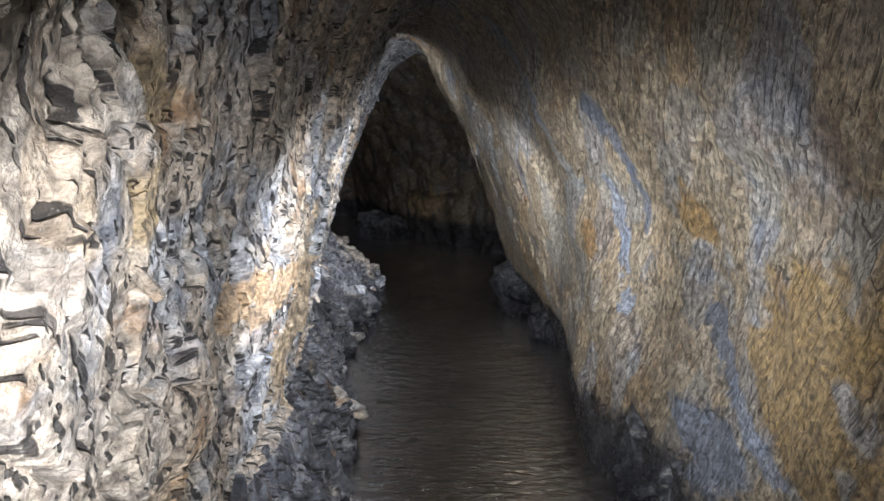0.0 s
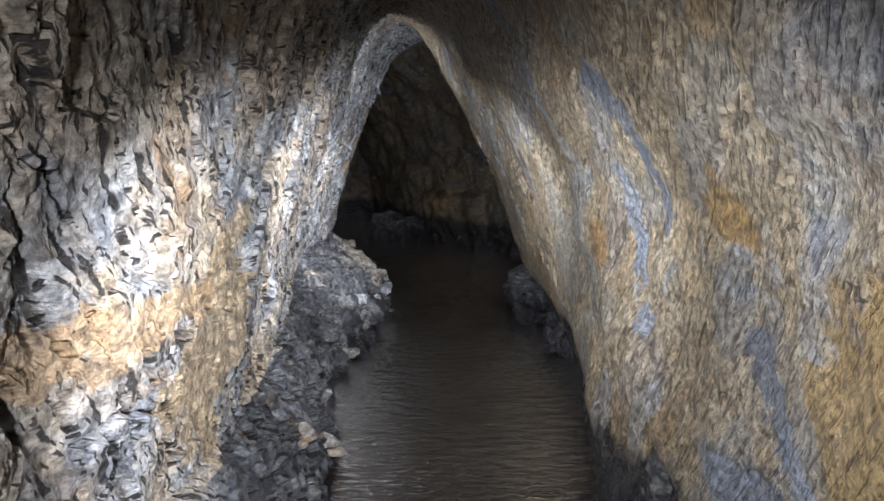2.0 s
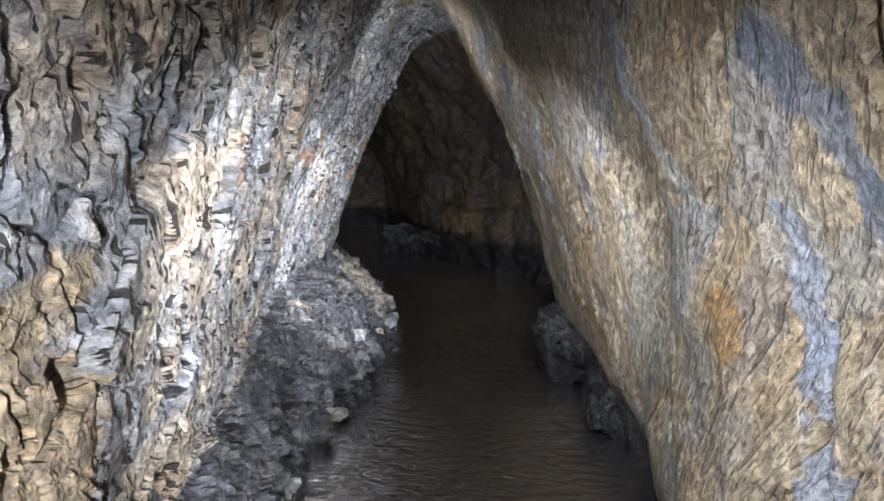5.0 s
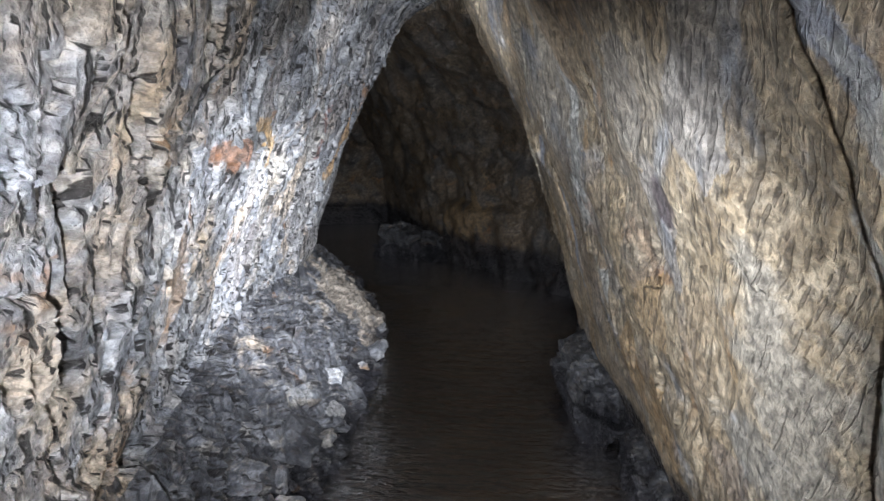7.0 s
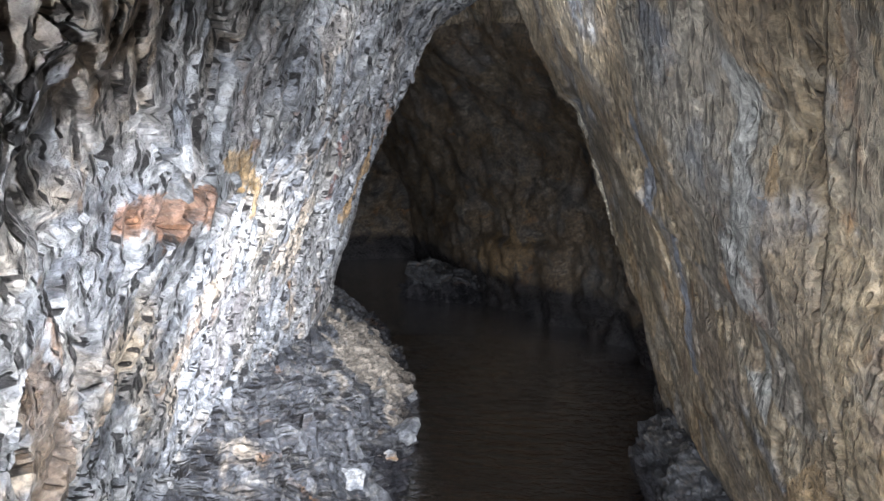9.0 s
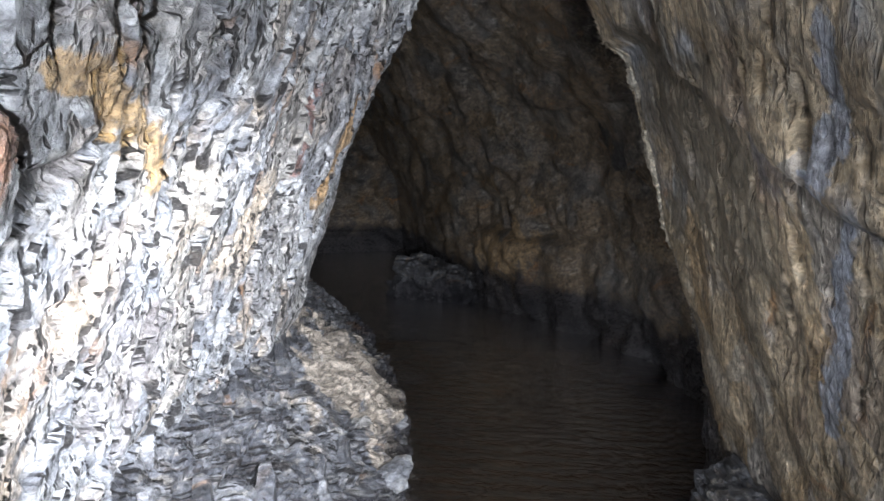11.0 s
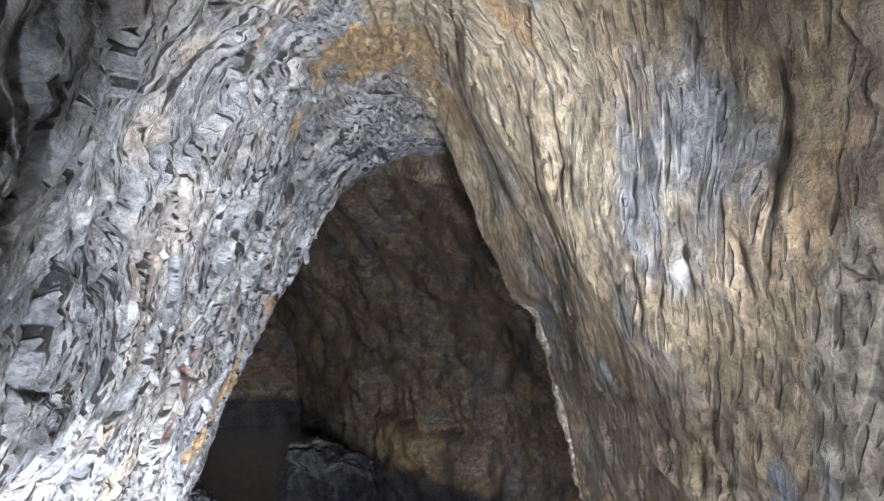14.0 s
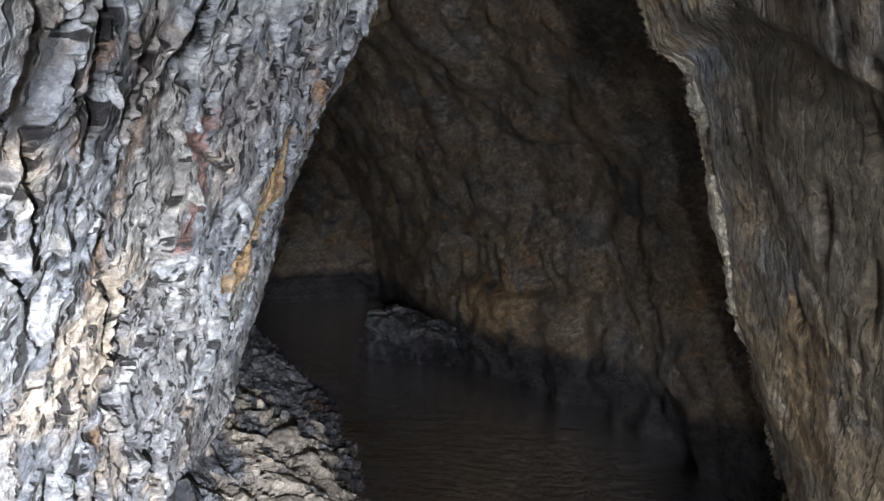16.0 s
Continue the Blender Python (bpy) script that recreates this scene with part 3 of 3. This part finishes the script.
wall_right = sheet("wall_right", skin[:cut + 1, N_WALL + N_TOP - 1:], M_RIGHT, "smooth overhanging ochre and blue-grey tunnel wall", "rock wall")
wall_far = sheet("wall_far", skin[cut:, N_WALL + N_TOP - 1:], M_FAR, "brown rock wall round the bend, dimmed in its colour, with a black wet foot", "rock wall")


def closing(name, ring, shift):
    """A plain rough face that shuts the tunnel's end."""
    ring = np.concatenate((ring, ring[:1]))
    c = ring.mean(0)
    w = np.linspace(0, 1, 30)[:, None, None]
    pts = ring[None] * (1 - w) + c[None, None] * w
    p = pts.reshape(-1, 3)
    pts = (p + np.array(shift) * (fractal(p, 2.5, 90, 4) * (1 - np.repeat(np.linspace(1, 0, 30) ** 8 * 0 + 0, ring.shape[0])))[:, None] * np.repeat(np.minimum(np.linspace(0, 4, 30), 1), ring.shape[0])[:, None]).reshape(pts.shape)
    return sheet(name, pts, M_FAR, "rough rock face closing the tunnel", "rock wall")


closing("wall_back", skin[0, ::4], (0.0, 0.5, 0.0))
closing("wall_end", skin[-1, ::4], (0.2, -0.5, 0.0))


# ---- water and bed ----
def level_grid(step_x, step_y, x0, x1, y0, y1):
    x, y = np.meshgrid(np.arange(x0, x1, step_x), np.arange(y0, y1, step_y))
    return x, y


gx, gy = level_grid(0.03, 0.0125, -2.2, 1.15, -1.5, 9.0)
pp = np.stack((gx.ravel(), gy.ravel(), np.zeros(gx.size)), -1)
wob = fractal(pp, 1.2, 301, 2) * 0.25
wave = np.sin(2 * np.pi * (gy.ravel() + wob) / 0.085) * (0.45 + 1.2 * fractal(pp, 2.0, 311, 2)) * 0.0045
wave += 0.004 * fractal(pp * np.array((1, 2.4, 1)), 7.0, 321, 3)
near_water = np.stack((gx, gy, wave.reshape(gx.shape)), -1)
M_WATER = water_material()
water = sheet("water", near_water, M_WATER, "shallow brown rippled water flooding the tunnel floor", "water")
water.visible_shadow = False
gx, gy = level_grid(0.1, 0.05, -4.2, 1.2, 8.9875, 14.0)
pp = np.stack((gx.ravel(), gy.ravel(), np.zeros(gx.size)), -1)
far_water = sheet("water", np.stack((gx, gy, (0.003 * fractal(pp * np.array((1, 2.4, 1)), 5.0, 321, 3)).reshape(gx.shape)), -1), M_WATER, "still dark water round the tunnel bend", "water")
far_water.visible_shadow = False
gx, gy = level_grid(0.04, 0.04, -4.2, 1.3, -1.55, 14.0)
pp = np.stack((gx.ravel(), gy.ravel(), np.zeros(gx.size)), -1)
bed = -0.16 + 0.07 * fractal(pp, 2.0, 401, 3) + 0.03 * fractal(pp, 11.0, 411, 2)
sheet("ground", np.stack((gx, gy, bed.reshape(gx.shape)), -1), bed_material(), "brown silt and gravel bed under the water", "stream bed")


# ---- loose and standing rock ----
def part(name, mesh, parent, m, label=""):
    ob = new(name, mesh)
    ob.parent = parent
    ob.matrix_local = m
    return tagged(ob, label)


def boulder_mesh(name, size, salt, material, cuts=5, rough=0.10):
    bm = bmesh.new()
    bmesh.ops.create_icosphere(bm, subdivisions=cuts, radius=1.0)
    p = np.array([v.co[:] for v in bm.verts])
    h1, e1, k1, _ = flakes(p * 1.7 + salt, salt)
    h2, e2, k2, _ = flakes(cleaved(p * np.array(size) + salt, (0.05, 0.10, 0.18)), salt + 5)
    r = 1 + 0.42 * h1 + rough * 1.2 * h2 + 0.18 * fractal(p, 2.2, salt, 3) - 0.06 * soft(e1, 0.12, 0)
    box = np.abs(p).max(1)
    r = r / (0.45 + 0.55 * box) * 0.8
    for v, q in zip(bm.verts, p * r[:, None] * np.array(size)):
        v.co = q
    me = bpy.data.meshes.new(name)
    bm.to_mesh(me)
    bm.free()
    me.materials.append(material)
    return me


def boulder(place, size, turn, salt, label):
    ob = new("boulder", boulder_mesh("boulder", size, salt, M_BOULDER, 6))
    ob.matrix_world = pose(*place, *turn)
    return tagged(ob, label, "boulder")


boulder((0.68, 6.15, 0.02), (0.26, 0.55, 0.36), (0, -12, 4), 501, "dark wet boulder standing in water against the wall")
boulder((0.86, 5.35, -0.02), (0.22, 0.55, 0.24), (0, -8, -6), 517, "low black wet rock at the wall's foot")
boulder((0.98, 2.75, 0.12), (0.30, 0.50, 0.36), (0, 0, -8), 549, "black wet angular rock at the foot of the wall")
boulder((-0.88, 10.62, 0.05), (0.46, 0.36, 0.32), (0, 5, -30), 533, "rounded dark rock at the far wall's foot")


def flake_mesh(name, salt, material, thin):
    """An angular plate with chipped edges, one metre long before it is scaled."""
    rnd = random.Random(salt)
    bm = bmesh.new()
    n = rnd.randint(5, 7)
    ring = []
    for i in range(n):
        a = 2 * math.pi * (i + rnd.uniform(-0.3, 0.3)) / n
        ring.append((0.5 * math.cos(a) * rnd.uniform(0.7, 1.1), 0.5 * math.sin(a) * rnd.uniform(0.7, 1.1)))
    lower = [bm.verts.new((-thin * rnd.uniform(0.8, 1.2), y, z)) for y, z in ring]
    rim = [bm.verts.new((thin * rnd.uniform(0.3, 0.6), y * 1.02, z * 1.02)) for y, z in ring]
    upper = [bm.verts.new((thin * rnd.uniform(0.8, 1.3) + 0.12 * y * rnd.choice((-1, 1)), y * rnd.uniform(0.6, 0.85), z * rnd.uniform(0.6, 0.85))) for y, z in ring]
    for a, b in ((lower, rim), (rim, upper)):
        for i in range(n):
            bm.faces.new((a[i], a[(i + 1) % n], b[(i + 1) % n], b[i]))
    bm.faces.new(upper)
    bm.faces.new(lower[::-1])
    bmesh.ops.triangulate(bm, faces=bm.faces[:])
    bmesh.ops.recalc_face_normals(bm, faces=bm.faces[:])
    me = bpy.data.meshes.new(name)
    bm.to_mesh(me)
    bm.free()
    me.materials.append(material)
    return me


def strew(parent, name, kinds, count, y_range, cols, size, sink, seed):
    rnd = random.Random(seed)
    lo, hi = np.searchsorted(stations, y_range)
    for _ in range(count):
        r, c = rnd.randrange(lo, hi), rnd.randrange(*cols)
        p, n = skin[r, c], Vector(skin_normal[r, c])
        s = rnd.uniform(*size) * rnd.uniform(0.6, 1.0)
        dip = Vector((-0.35, rnd.uniform(-0.25, 0.25), 0.937)).normalized()
        across = n.lerp(Vector((0.937, 0, 0.35)) * (1 if n.x > 0 else -1), 0.45).normalized()
        side = dip.cross(across).normalized()
        across = side.cross(dip).normalized()
        turn = Matrix((across, side, dip)).transposed().to_4x4()
        m = Matrix.Translation(Vector(p) - n * s * sink) @ turn @ pose(0, 0, 0, rnd.uniform(-25, 25), rnd.uniform(-18, 18), rnd.uniform(-18, 18)) @ Matrix.Diagonal((s, s * rnd.uniform(0.45, 0.9), s * rnd.uniform(0.9, 1.7), 1))
        part(name, rnd.choice(kinds), parent, m)


FLAKES = [flake_mesh("rock_flake", 600 + i, M_FLAKE, 0.13) for i in range(9)]
SLABS = [flake_mesh("rock_slab", 700 + i, M_SLAB, 0.12) for i in range(9)]
strew(wall_left, "rock_flake", FLAKES, 290, (0.5, 7.0), (FOOT_COL + 8, N_WALL), (0.035, 0.085), 0.10, 31)
strew(ledge, "rock_slab", SLABS, 170, (1.2, 8.2), (44, FOOT_COL), (0.08, 0.22), 0.07, 32)


def vein():
    """A pale broken seam of quartz down the free edge of the right wall's last slab."""
    cols = [c for c in range(N_WALL + N_TOP, cols_n) if 0.22 < skin[cut, c, 2] < 1.68]
    rnd = random.Random(9)
    rings, prev = [], 0.0
    for k, c in enumerate(cols[::2]):
        r = int(np.searchsorted(stations, 6.50 + 0.45 * (1.71 - grid[cut, c, 2])))
        p, q = Vector(skin[r - 2, c]), Vector(skin[r + 5, c])
        prev = 0.8 * prev + rnd.uniform(-0.004, 0.004)
        w = 0.028 + 0.010 * math.sin(k * 0.35) + rnd.uniform(-0.005, 0.006)
        mid = p.lerp(q, 0.35) + Vector((-0.072 + prev, prev - 0.020, 0))
        rings.append([mid + Vector((w * 0.8 * math.cos(a) * rnd.uniform(0.7, 1.2), w * 1.3 * math.sin(a) * rnd.uniform(0.7, 1.2), rnd.uniform(-0.006, 0.006))) for a in np.linspace(0, 2 * math.pi, 9)[:-1]])
    bm = bmesh.new()
    vs = [[bm.verts.new(v) for v in ring] for ring in rings]
    for a, b in zip(vs[:-1], vs[1:]):
        for i in range(8):
            bm.faces.new((a[i], a[(i + 1) % 8], b[(i + 1) % 8], b[i]))
    bm.faces.new(vs[0])
    bm.faces.new(vs[-1][::-1])
    bmesh.ops.recalc_face_normals(bm, faces=bm.faces[:])
    me = bpy.data.meshes.new("quartz_vein")
    bm.to_mesh(me)
    bm.free()
    me.materials.append(M_QUARTZ)
    part("quartz_vein", me, wall_right, Matrix(), "pale cream quartz seam")


M_QUARTZ = rock("quartz_vein", ((0.35, 0.30, 0.22), (0.60, 0.53, 0.42), (0.72, 0.67, 0.57)), TAN, 0.62, -1.0, chips=0.5, patchy=0.0)
vein()


def stones():
    """Loose stones that lie on the ledge."""
    rnd = random.Random(77)
    kinds = [boulder_mesh("stone", (0.075, 0.105, 0.05), 800 + 7 * i, (M_FLAKE, M_SLAB)[i % 2], 3) for i in range(5)]
    for i in range(22):
        r = int(np.searchsorted(stations, rnd.uniform(3.0, 8.0)))
        c = rnd.randrange(int(FOOT_COL * 0.42), int(FOOT_COL * 0.72))
        p = skin[r, c]
        k = rnd.uniform(0.6, 1.25)
        ob = new("stone", kinds[i % 5])
        ob.matrix_world = pose(p[0], p[1], p[2] + 0.012, rnd.uniform(-15, 15), rnd.uniform(15, 40), rnd.uniform(0, 360)) @ Matrix.Diagonal((k, k, k, 1))
        tagged(ob, "small angular slate stone lying on the ledge", "stone", "stones on the ledge")


stones()
